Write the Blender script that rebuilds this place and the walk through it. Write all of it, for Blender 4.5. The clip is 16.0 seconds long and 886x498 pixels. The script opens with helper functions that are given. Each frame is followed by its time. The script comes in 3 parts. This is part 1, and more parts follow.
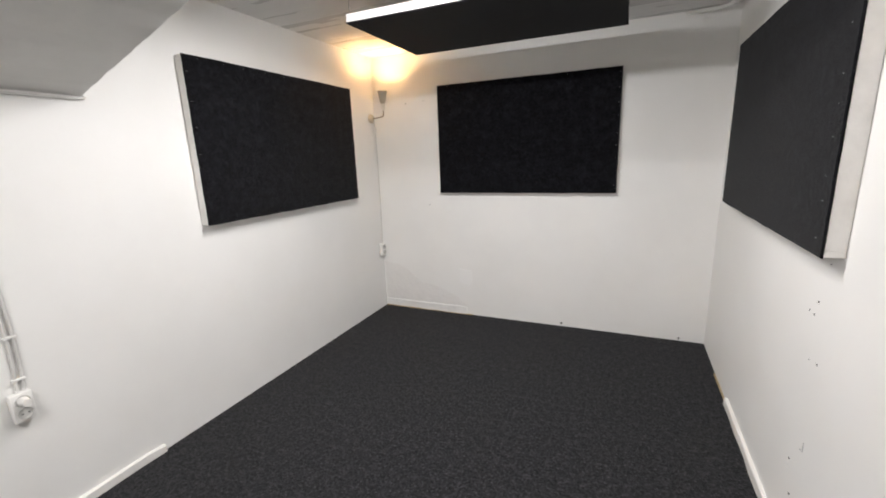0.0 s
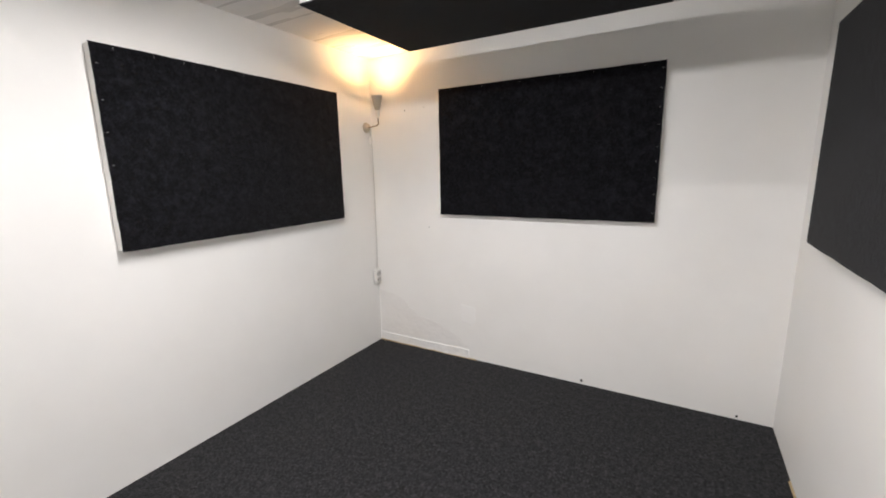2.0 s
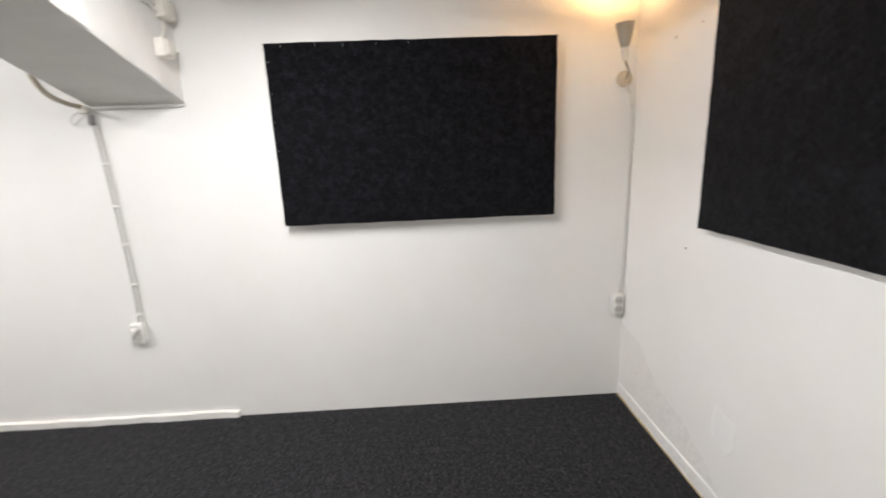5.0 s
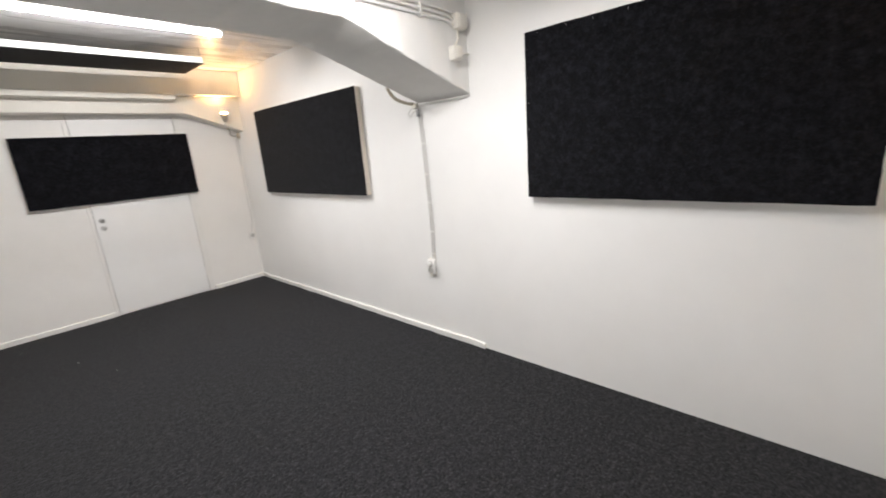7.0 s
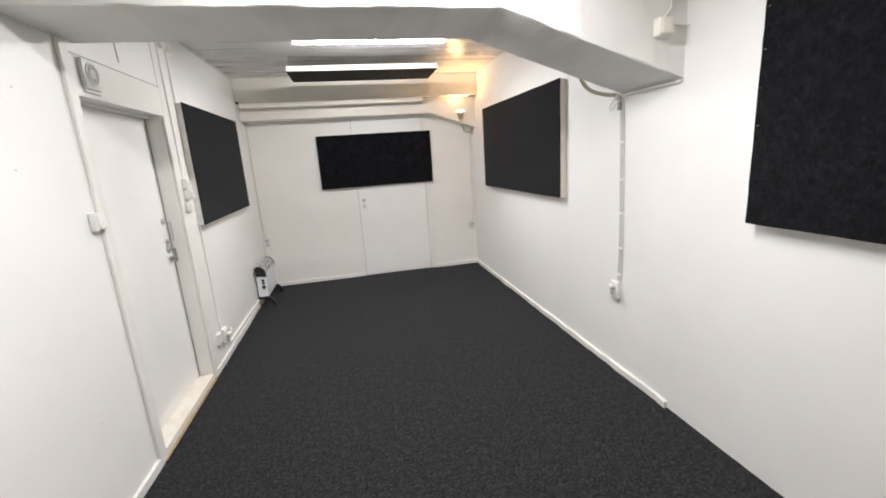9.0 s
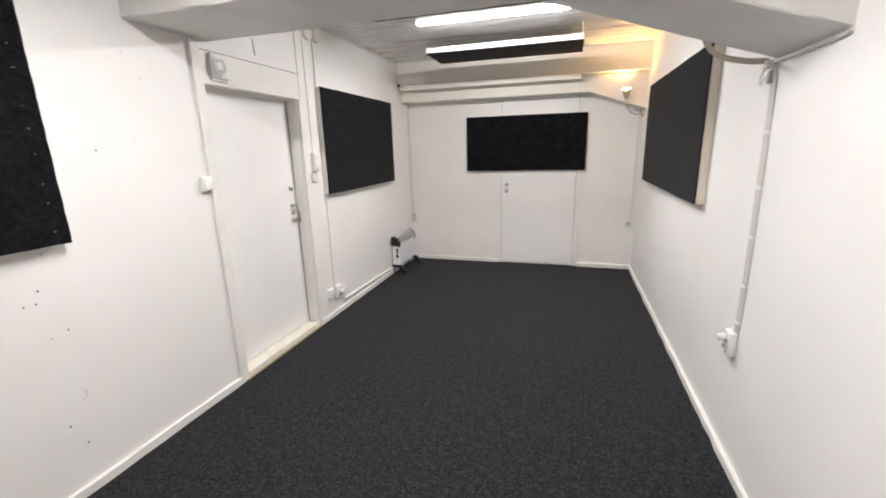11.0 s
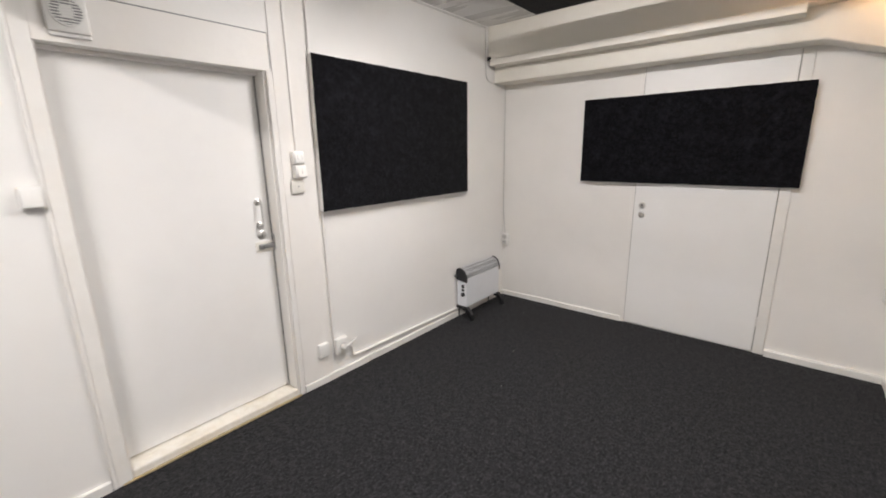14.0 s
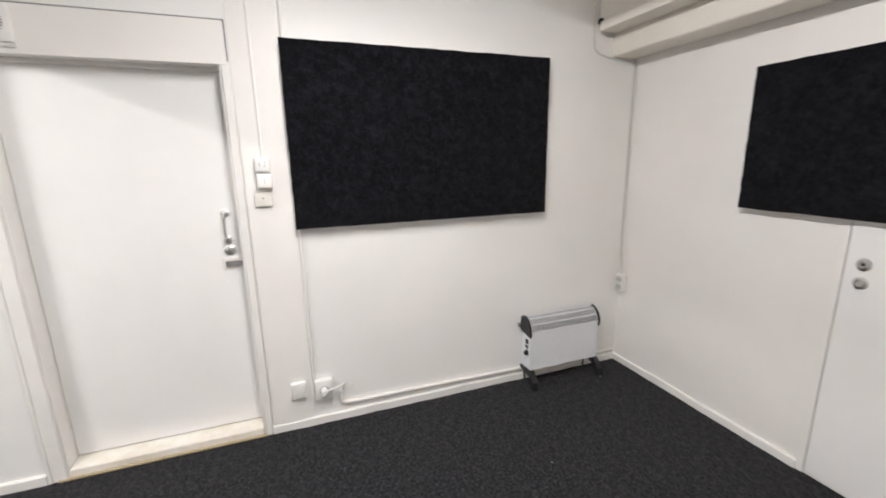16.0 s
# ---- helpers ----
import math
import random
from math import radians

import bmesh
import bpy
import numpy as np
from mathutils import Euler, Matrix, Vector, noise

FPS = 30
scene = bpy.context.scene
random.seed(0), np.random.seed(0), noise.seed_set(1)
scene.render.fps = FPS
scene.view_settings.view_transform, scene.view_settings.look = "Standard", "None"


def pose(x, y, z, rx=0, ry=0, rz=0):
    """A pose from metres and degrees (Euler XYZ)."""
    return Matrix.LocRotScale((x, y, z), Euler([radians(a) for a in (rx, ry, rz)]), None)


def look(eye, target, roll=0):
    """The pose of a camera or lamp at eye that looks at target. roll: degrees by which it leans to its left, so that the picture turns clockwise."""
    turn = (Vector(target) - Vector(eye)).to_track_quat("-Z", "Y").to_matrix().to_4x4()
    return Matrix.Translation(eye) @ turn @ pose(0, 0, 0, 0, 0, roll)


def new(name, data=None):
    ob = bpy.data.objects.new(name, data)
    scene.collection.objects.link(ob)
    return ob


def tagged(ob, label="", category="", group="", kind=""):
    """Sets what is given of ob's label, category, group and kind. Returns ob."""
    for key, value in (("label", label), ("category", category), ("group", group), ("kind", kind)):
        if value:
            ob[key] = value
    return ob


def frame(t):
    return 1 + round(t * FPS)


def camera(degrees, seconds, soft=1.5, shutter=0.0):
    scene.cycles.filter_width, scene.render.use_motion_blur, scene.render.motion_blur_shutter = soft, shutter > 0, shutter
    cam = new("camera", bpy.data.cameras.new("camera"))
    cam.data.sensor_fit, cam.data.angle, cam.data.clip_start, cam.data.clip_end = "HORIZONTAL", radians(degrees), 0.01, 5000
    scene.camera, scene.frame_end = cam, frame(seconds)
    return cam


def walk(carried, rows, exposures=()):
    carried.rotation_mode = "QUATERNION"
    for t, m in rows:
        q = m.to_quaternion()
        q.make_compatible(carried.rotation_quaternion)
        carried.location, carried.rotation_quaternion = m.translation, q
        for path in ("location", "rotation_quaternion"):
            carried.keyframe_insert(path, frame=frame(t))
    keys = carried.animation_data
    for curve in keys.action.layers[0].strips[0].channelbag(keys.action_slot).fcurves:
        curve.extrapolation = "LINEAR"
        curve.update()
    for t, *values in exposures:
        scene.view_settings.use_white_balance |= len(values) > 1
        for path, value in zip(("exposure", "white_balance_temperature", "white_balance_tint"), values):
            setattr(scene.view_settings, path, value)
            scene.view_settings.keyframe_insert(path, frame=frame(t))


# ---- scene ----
cam = camera(94.3, 16.0, soft=1.8, shutter=0.35)
PATH = [
    (0, (0.003, -0.007, 1.46), (-0.781, 1.778, 1.013), -2.1),
    (0.5, (0.026, 0.037, 1.454), (-0.854, 1.787, 1.048), -1.7),
    (1, (0.081, 0.222, 1.449), (-0.868, 1.939, 1.06), -1.4),
    (1.5, (0.116, 0.432, 1.437), (-0.839, 2.146, 1.049), -1.1),
    (2, (0.067, 0.667, 1.459), (-0.906, 2.373, 1.082), -1.1),
    (2.5, (0.095, 0.893, 1.445), (-0.931, 2.565, 1.058), -1.3),
    (3, (0.112, 1.168, 1.448), (-0.996, 2.778, 1.022), -1.7),
    (3.5, (0.111, 1.546, 1.432), (-1.204, 2.988, 0.992), -1.7),
    (4, (0.083, 1.822, 1.44), (-1.526, 2.924, 1.0), -2.1),
    (4.5, (0.101, 2.104, 1.449), (-1.763, 2.69, 1.023), -2.2),
    (5, (0.087, 2.273, 1.445), (-1.863, 2.34, 1.009), -2.3),
    (5.2, (0.09, 2.338, 1.442), (-1.854, 2.189, 0.998), -2.7),
    (7.3, (0.03, 2.806, 1.454), (-1.252, 1.348, 0.974), -4.6),
    (7.5, (0.005, 2.81, 1.455), (-1.174, 1.266, 0.981), -4.6),
    (7.7, (-0.024, 2.829, 1.456), (-1.099, 1.209, 0.988), -4.5),
    (8, (-0.115, 2.867, 1.455), (-1.039, 1.153, 1.0), -4.5),
    (8.3, (-0.269, 2.905, 1.467), (-1.008, 1.101, 1.019), -4.4),
    (8.5, (-0.34, 2.902, 1.465), (-0.972, 1.056, 1.027), -4.2),
    (8.7, (-0.404, 2.894, 1.473), (-0.941, 1.017, 1.038), -4.1),
    (10.8, (-1.325, 2.698, 1.442), (-0.867, 0.808, 0.972), -1.6),
    (11, (-1.363, 2.652, 1.455), (-0.8, 0.794, 0.976), -1.5),
    (11.5, (-1.496, 2.485, 1.467), (-0.657, 0.736, 0.979), -1.2),
    (12, (-1.573, 2.288, 1.463), (-0.541, 0.648, 0.971), -1.2),
    (12.5, (-1.562, 1.991, 1.455), (-0.404, 0.437, 0.964), -1.1),
    (13, (-1.566, 1.663, 1.446), (-0.343, 0.152, 0.976), -1.2),
    (13.5, (-1.563, 1.31, 1.437), (-0.321, -0.184, 0.96), -1.1),
    (14, (-1.505, 0.974, 1.433), (-0.255, -0.516, 0.965), -1.0),
    (14.5, (-1.55, 0.589, 1.437), (-0.21, -0.826, 0.985), -1.2),
    (15, (-1.561, 0.276, 1.423), (-0.117, -1.032, 0.968), -1.2),
    (15.5, (-1.523, -0.074, 1.423), (0.114, -1.134, 0.979), -1.2),
    (16, (-1.533, -0.4, 1.427), (0.3, -1.07, 0.99), -1.0),
]
walk(cam, [(t, look(eye, target, roll)) for t, eye, target, roll in PATH], exposures=[(0.0, -0.08, 6560, 10), (2.0, 0.0, 6600, 11), (4.5, 0.07, 6580, 10), (8.6, 0.0, 6560, 10), (11.0, -0.02, 6620, 11), (12.5, -0.02, 6760, 12), (14.5, -0.06, 6700, 12), (16.0, 0.08, 6560, 11)])

# ---- world: a dim, closed basement; all light comes from its own lamps ----
world = bpy.data.worlds.new("world")
scene.world = world
world.use_nodes = True
world.node_tree.nodes["Background"].inputs["Color"].default_value = (0.6, 0.65, 0.75, 1)
world.node_tree.nodes["Background"].inputs["Strength"].default_value = 0.02

TUBE_POWER = 168.0
BULB_FRONT, BULB_REAR = 1400.0, 1500.0

# plan, in metres
XL, XR, YF, YN = -2.125, 0.605, 3.38, -2.47
Z_FRONT, Z_REAR = 2.32, 2.43
BEAM_Y0, BEAM_Y1, BEAM_Z = 0.622, 1.091, 2.06


# ---- materials ----
def nodes_of(name):
    m = bpy.data.materials.new(name)
    m.use_nodes = True
    t = m.node_tree
    return m, t, t.nodes["Principled BSDF"]


def add(t, kind, **inputs):
    n = t.nodes.new(kind)
    for k, v in inputs.items():
        n.inputs[k.replace("_", " ")].default_value = v
    return n


def coords(t, stretch=(1, 1, 1)):
    tc = t.nodes.new("ShaderNodeTexCoord")
    mp = t.nodes.new("ShaderNodeMapping")
    mp.inputs["Scale"].default_value = stretch
    t.links.new(tc.outputs["Object"], mp.inputs["Vector"])
    return mp.outputs["Vector"]


def noisy(t, vec, scale, detail=4.0, rough=0.55):
    n = add(t, "ShaderNodeTexNoise", Scale=scale, Detail=detail, Roughness=rough)
    t.links.new(vec, n.inputs["Vector"])
    return n.outputs["Fac"]


def ramp(t, fac, stops):
    r = t.nodes.new("ShaderNodeValToRGB")
    e = r.color_ramp.elements
    while len(e) < len(stops):
        e.new(0.5)
    for el, (p, c) in zip(e, stops):
        el.position, el.color = p, (*c, 1)
    t.links.new(fac, r.inputs["Fac"])
    return r.outputs["Color"]


def bumped(t, b, layers):
    """Chains bump layers of (height, strength, distance)."""
    last = None
    for h, s, d in layers:
        n = add(t, "ShaderNodeBump", Strength=s, Distance=d)
        t.links.new(h, n.inputs["Height"])
        if last:
            t.links.new(last, n.inputs["Normal"])
        last = n.outputs["Normal"]
    t.links.new(last, b.inputs["Normal"])


def painted(name, base, stain, roughness=0.5, grain=140.0, wave=3.0, grain_bump=0.25, wave_bump=0.3, stretch=(1, 1, 1), specular=0.4):
    """Painted masonry or board: broad uneven colour, roller grain, gentle waves."""
    m, t, b = nodes_of(name)
    v = coords(t, stretch)
    col = ramp(t, noisy(t, v, wave, 5, 0.6), [(0.3, stain), (0.62, base)])
    t.links.new(col, b.inputs["Base Color"])
    rr = ramp(t, noisy(t, v, wave * 4, 3), [(0.3, (roughness - 0.08,) * 3), (0.7, (roughness + 0.1,) * 3)])
    t.links.new(rr, b.inputs["Roughness"])
    b.inputs["Specular IOR Level"].default_value = specular
    bumped(t, b, [(noisy(t, v, wave * 2.2, 3), wave_bump, 0.02), (noisy(t, v, grain, 3, 0.6), grain_bump, 0.0015)])
    return m


def plain(name, base, roughness=0.4, metallic=0.0, vary=0.06, scale=30.0, bump=0.06):
    m, t, b = nodes_of(name)
    v = coords(t)
    lo = tuple(c * (1 - vary) for c in base)
    t.links.new(ramp(t, noisy(t, v, scale, 4), [(0.3, lo), (0.65, base)]), b.inputs["Base Color"])
    b.inputs["Roughness"].default_value, b.inputs["Metallic"].default_value = roughness, metallic
    bumped(t, b, [(noisy(t, v, scale * 6, 3), bump, 0.001)])
    return m


def felt(name, dark, light, fleck, scale, fuzz=0.9, patchy=0.7, sheen=0.05):
    """Needle felt or carpet: matted dark fibres with pale flecks."""
    m, t, b = nodes_of(name)
    v = coords(t)
    fibre = noisy(t, v, scale, 6, 0.75)
    tuft = noisy(t, v, scale * 0.42, 3, 0.65)
    clump = noisy(t, v, scale * 0.15, 7, 0.7)
    both = add(t, "ShaderNodeMath")
    both.operation = "MULTIPLY"
    t.links.new(fibre, both.inputs[0])
    t.links.new(tuft, both.inputs[1])
    mix = add(t, "ShaderNodeMix")
    mix.data_type, mix.blend_type = "RGBA", "ADD"
    mix.inputs["Factor"].default_value = 1.0
    t.links.new(ramp(t, both.outputs[0], [(0.18, dark), (0.31, light), (0.46, fleck)]), mix.inputs[6])
    t.links.new(ramp(t, clump, [(0.48, (0, 0, 0)), (0.68, tuple(c * patchy for c in light))]), mix.inputs[7])
    t.links.new(mix.outputs[2], b.inputs["Base Color"])
    b.inputs["Roughness"].default_value = 0.95
    b.inputs["Specular IOR Level"].default_value = 0.12
    b.inputs["Sheen Weight"].default_value = sheen
    bumped(t, b, [(tuft, 0.5 * fuzz, 0.006), (fibre, fuzz, 0.003)])
    return m


def glowing(name, colour, power):
    m, t, b = nodes_of(name)
    b.inputs["Base Color"].default_value = (0.8, 0.8, 0.8, 1)
    b.inputs["Emission Color"].default_value = (*colour, 1)
    b.inputs["Emission Strength"].default_value = power
    return m


def wooden(name, a, c, roughness=0.55, along=(1, 12, 12)):
    m, t, b = nodes_of(name)
    v = coords(t, along)
    grain = noisy(t, v, 9, 5, 0.6)
    t.links.new(ramp(t, grain, [(0.3, a), (0.7, c)]), b.inputs["Base Color"])
    b.inputs["Roughness"].default_value = roughness
    bumped(t, b, [(grain, 0.2, 0.002)])
    return m


WALL = painted("wall_paint", (0.862, 0.852, 0.828), (0.832, 0.822, 0.796), 0.5, wave=2.2, wave_bump=0.12)
# Slight warm tint stands in for some of the rear lamp's glow.
BOARD = painted("lamp_tinted_board_paint", (0.855, 0.832, 0.795), (0.825, 0.802, 0.765), 0.42, grain=220, grain_bump=0.12, wave_bump=0.12)
BEAM = painted("beam_paint", (0.78, 0.77, 0.745), (0.70, 0.69, 0.665), 0.55, grain=90, grain_bump=0.3, wave_bump=0.2)
# Creamier than the wall and board paint.
SOFFIT = painted("cream_soffit_paint", (0.82, 0.785, 0.71), (0.78, 0.742, 0.66), 0.45, grain=160, wave=3.0, grain_bump=0.15, wave_bump=0.12)
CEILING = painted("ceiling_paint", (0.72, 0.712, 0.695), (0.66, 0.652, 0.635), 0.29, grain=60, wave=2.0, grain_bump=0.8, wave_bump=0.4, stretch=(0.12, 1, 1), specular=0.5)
DOOR_PAINT = painted("door_paint", (0.86, 0.852, 0.832), (0.83, 0.822, 0.80), 0.4, grain=260, grain_bump=0.08, wave_bump=0.06)
TRIM = painted("trim_paint", (0.84, 0.825, 0.79), (0.79, 0.77, 0.725), 0.42, grain=90, wave=6, grain_bump=0.15, wave_bump=0.1)
SILL = painted("worn_sill_paint", (0.84, 0.81, 0.74), (0.74, 0.68, 0.57), 0.5, grain=60, wave=9, grain_bump=0.4, wave_bump=0.4)
CARPET = felt("carpet_felt", (0.006, 0.006, 0.0068), (0.027, 0.027, 0.0295), (0.105, 0.105, 0.112), 172, 1.0, 0.6)
FELT = felt("panel_felt", (0.0014, 0.0014, 0.002), (0.0058, 0.0058, 0.0076), (0.015, 0.015, 0.019), 105, 1.0, 1.0, 0.08)
FRAME = painted("frame_paint", (0.83, 0.81, 0.78), (0.74, 0.72, 0.69), 0.5, grain=100, wave=12, grain_bump=0.2, wave_bump=0.15)
# Tan puts warm lamplight on white-painted wood into the colour.
WARM_WOOD = wooden("warm_lit_wood", (0.74, 0.66, 0.56), (0.80, 0.74, 0.65))
RAW = wooden("raw_wood_edge", (0.36, 0.27, 0.15), (0.50, 0.40, 0.24))
PLASTIC = plain("white_plastic", (0.83, 0.82, 0.79), 0.32, vary=0.04)
IVORY = plain("ivory_plastic", (0.80, 0.77, 0.70), 0.38, vary=0.08)
CABLE = plain("white_cable", (0.67, 0.66, 0.63), 0.45)
OLD_CABLE = plain("beige_cable", (0.47, 0.42, 0.33), 0.5)
# Grey for painted seam shade; also the painted-over cable stub.
SEAM = plain("seam_shade_and_stub", (0.50, 0.49, 0.46), 0.8)
# Real grey plastic, and the grey of strips that stand for shade.
GREY = plain("grey_plastic_and_shade", (0.25, 0.25, 0.25), 0.5)
BLACK = plain("black_plastic", (0.012, 0.012, 0.014), 0.35)
# Near-black that paints the shade inside holes and gaps.
DARK = plain("hollow_shade", (0.015, 0.014, 0.013), 0.9)
CHROME = plain("brushed_chrome", (0.68, 0.67, 0.65), 0.32, metallic=1.0)
STEEL = plain("zinc_steel", (0.42, 0.42, 0.42), 0.38, metallic=1.0)
ENAMEL = plain("heater_enamel", (0.77, 0.79, 0.82), 0.28, vary=0.03)
GRILLE = plain("heater_grille_enamel", (0.82, 0.83, 0.84), 0.3, vary=0.04)
AGED = plain("aged_cream_plastic", (0.60, 0.52, 0.39), 0.45, vary=0.12)
ARM = plain("dull_brass", (0.30, 0.25, 0.18), 0.4, metallic=1.0)
SHADE = plain("lamp_shade_enamel", (0.45, 0.41, 0.33), 0.4, vary=0.08)
TUBE = glowing("tube_light", (1.0, 0.985, 0.995), TUBE_POWER)
BULB = glowing("bulb_light", (1.0, 0.58, 0.24), BULB_FRONT)
BULB_2 = glowing("bulb_light_rear", (1.0, 0.58, 0.24), BULB_REAR)
FILLER = painted("filler", (0.86, 0.85, 0.83), (0.80, 0.79, 0.77), 0.7, grain=40, wave=10, grain_bump=0.4, wave_bump=0.4)
OLD_PLASTER = painted("old_plaster", (0.825, 0.809, 0.784), (0.80, 0.784, 0.76), 0.6, grain=50, wave=5, grain_bump=0.3, wave_bump=0.4)
# This grey puts the shade of the round recesses into colour.
RECESS = plain("outlet_recess_shade", (0.56, 0.55, 0.52), 0.45)
NEW_FILLER = painted("new_filler", (0.878, 0.872, 0.853), (0.86, 0.853, 0.832), 0.5, grain=80, grain_bump=0.1, wave_bump=0.1)
LINT = plain("lint", (0.55, 0.54, 0.52), 0.9)


# ---- mesh helpers ----
def mesh_object(name, bm, material, smooth=False):
    bmesh.ops.recalc_face_normals(bm, faces=bm.faces[:])
    me = bpy.data.meshes.new(name)
    bm.to_mesh(me)
    bm.free()
    me.materials.append(material)
    if smooth:
        for p in me.polygons:
            p.use_smooth = True
        me.set_sharp_from_angle(angle=radians(40))
    return new(name, me)


def part(name, bm, material, parent, label="", smooth=False):
    ob = mesh_object(name, bm, material, smooth)
    ob.parent = parent
    if label:
        ob["label"] = label
    return ob


def setting(name, bm, material, label, category, smooth=False):
    return tagged(mesh_object(name, bm, material, smooth), label, category, kind="structure")


def thing(name, place, label, category, group="", kind=""):
    ob = new(name)
    ob.empty_display_size = 0.05
    ob.matrix_basis = place if isinstance(place, Matrix) else Matrix.Translation(place)
    return tagged(ob, label, category, group, kind)


def box(bm, x0, x1, y0, y1, z0, z1, bevel=0.0, segments=2):
    lo = Vector((min(x0, x1), min(y0, y1), min(z0, z1)))
    hi = Vector((max(x0, x1), max(y0, y1), max(z0, z1)))
    m = Matrix.Translation((lo + hi) / 2) @ Matrix.Diagonal((*(hi - lo), 1))
    made = bmesh.ops.create_cube(bm, size=1, matrix=m)["verts"]
    if bevel:
        edges = {e for v in made for e in v.link_edges}
        bmesh.ops.bevel(bm, geom=list(edges), offset=bevel, segments=segments, affect="EDGES", profile=0.5)
    return bm


def boxed(*a, **k):
    return box(bmesh.new(), *a, **k)


def disc(bm, m, r, depth, n=20, r2=None):
    """A cylinder or cone along the local z of m, resting on its origin."""
    bmesh.ops.create_cone(bm, cap_ends=True, segments=n, radius1=r, radius2=r if r2 is None else r2, depth=depth,
                          matrix=m @ Matrix.Translation((0, 0, depth / 2)))
    return bm


def smooth_line(points, steps=6):
    """Catmull-Rom through the points."""
    p = [Vector(q) for q in points]
    p = [2 * p[0] - p[1], *p, 2 * p[-1] - p[-2]]
    out = []
    for a, b, c, d in zip(p, p[1:], p[2:], p[3:]):
        for i in range(steps):
            s = i / steps
            out.append(0.5 * (2 * b + (c - a) * s + (2 * a - 5 * b + 4 * c - d) * s * s + (3 * b - a - 3 * c + d) * s ** 3))
    out.append(p[-2])
    return out


def tube(bm, points, r, n=8, curved=True, flat=1.0):
    pts = smooth_line(points) if curved else [Vector(q) for q in points]
    rings = []
    side = None
    for i, p in enumerate(pts):
        d = (pts[min(i + 1, len(pts) - 1)] - pts[max(i - 1, 0)]).normalized()
        if side is None:
            side = d.orthogonal().normalized()
        side = (side - d * side.dot(d)).normalized()
        up = d.cross(side)
        rings.append([bm.verts.new(p + r * (math.cos(2 * math.pi * k / n) * side + flat * math.sin(2 * math.pi * k / n) * up)) for k in range(n)])
    for a, b in zip(rings, rings[1:]):
        for k in range(n):
            bm.faces.new((a[k], a[(k + 1) % n], b[(k + 1) % n], b[k]))
    bm.faces.new(rings[0])
    bm.faces.new(rings[-1][::-1])
    return bm


def lathe(bm, m, profile, n=24):
    """A turned shape round the local z of m, from (radius, height) pairs."""
    rings = [[bm.verts.new(m @ Vector((r * math.cos(2 * math.pi * k / n), r * math.sin(2 * math.pi * k / n), h))) for k in range(n)] for r, h in profile]
    for a, b in zip(rings, rings[1:]):
        for k in range(n):
            bm.faces.new((a[k], a[(k + 1) % n], b[(k + 1) % n], b[k]))
    return bm


def extrude_profile(bm, points, y0, y1, steps=1, rough=0.0):
    """A closed profile in x and z carried from y0 to y1."""
    rings = []
    for i in range(steps + 1):
        y = y0 + (y1 - y0) * i / steps
        rings.append([bm.verts.new((x + random.uniform(-rough, rough), y, z + random.uniform(-rough, rough))) for x, z in points])
    n = len(points)
    for a, b in zip(rings, rings[1:]):
        for k in range(n):
            bm.faces.new((a[k], a[(k + 1) % n], b[(k + 1) % n], b[k]))
    bm.faces.new(rings[0])
    bm.faces.new(rings[-1][::-1])
    return bm


def rail(bm, axis, a, b, off0, off1, z0, z1, step=0.09, rough=0.0025):
    """A hand-painted strip along x or y whose top and front waver slightly."""
    n = max(2, int(abs(b - a) / step))
    rings = []
    for i in range(n + 1):
        s = a + (b - a) * i / n
        w, h = random.uniform(-rough, rough), random.uniform(-rough, rough)
        c = 0.004 if off1 > off0 else -0.004
        prof = [(off0, z0), (off1 + w, z0), (off1 + w, z1 - abs(c) + h), (off1 - c + w, z1 + h), (off0, z1 + h)]
        rings.append([bm.verts.new((s, o, z) if axis == "x" else (o, s, z)) for o, z in prof])
    for p, q in zip(rings, rings[1:]):
        for k in range(5):
            bm.faces.new((p[k], p[(k + 1) % 5], q[(k + 1) % 5], q[k]))
    bm.faces.new(rings[0])
    bm.faces.new(rings[-1][::-1])
    return bm


TO_LEFT = pose(0, 0, 0, 0, 90, 0)      # local z points to +x: things on the left wall
TO_RIGHT = pose(0, 0, 0, 0, -90, 0)    # local z points to -x: things on the right wall

# ---- the setting ----
W = 0.22
setting("floor", boxed(XL - W, XR + W, YN - W, YF + W, -0.12, 0.0), CARPET, "charcoal grey needle-felt carpet with pale flecks", "floor")
setting("wall_left", boxed(XL - W, XL, YN, YF, 0, 2.75), WALL, "white painted masonry wall with uneven surface", "wall")
setting("wall_far", boxed(XL - W, XR + W, YF, YF + W, 0, 2.75), WALL, "white painted masonry wall with patched plaster low down", "wall")
setting("wall_near", boxed(XL - W, XR + W, YN - W, YN, 0, 2.75), BOARD, "white painted board wall closing the room's end", "wall")
D0, D1, DTOP = -0.168, 0.69, 1.85       # the doorway
bm = bmesh.new()
box(bm, XR, XR + W, D1, YF, 0, 2.75)
bent = lambda y: 0.03 * max(0.0, y - D1) / (YF - D1)   # the wall bends outward a little towards the far end
for v in bm.verts:
    if v.co.x < XR + 0.1:
        v.co.x += bent(v.co.y)
box(bm, XR, XR + W, YN, D0, 0, 2.75)
box(bm, XR, XR + W, D0, D1, DTOP, 2.75)
wall_right = setting("wall_right", bm, WALL, "white painted wall with a doorway and old screw holes", "wall")
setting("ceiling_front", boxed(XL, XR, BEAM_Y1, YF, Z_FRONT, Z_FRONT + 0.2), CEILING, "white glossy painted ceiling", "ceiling")
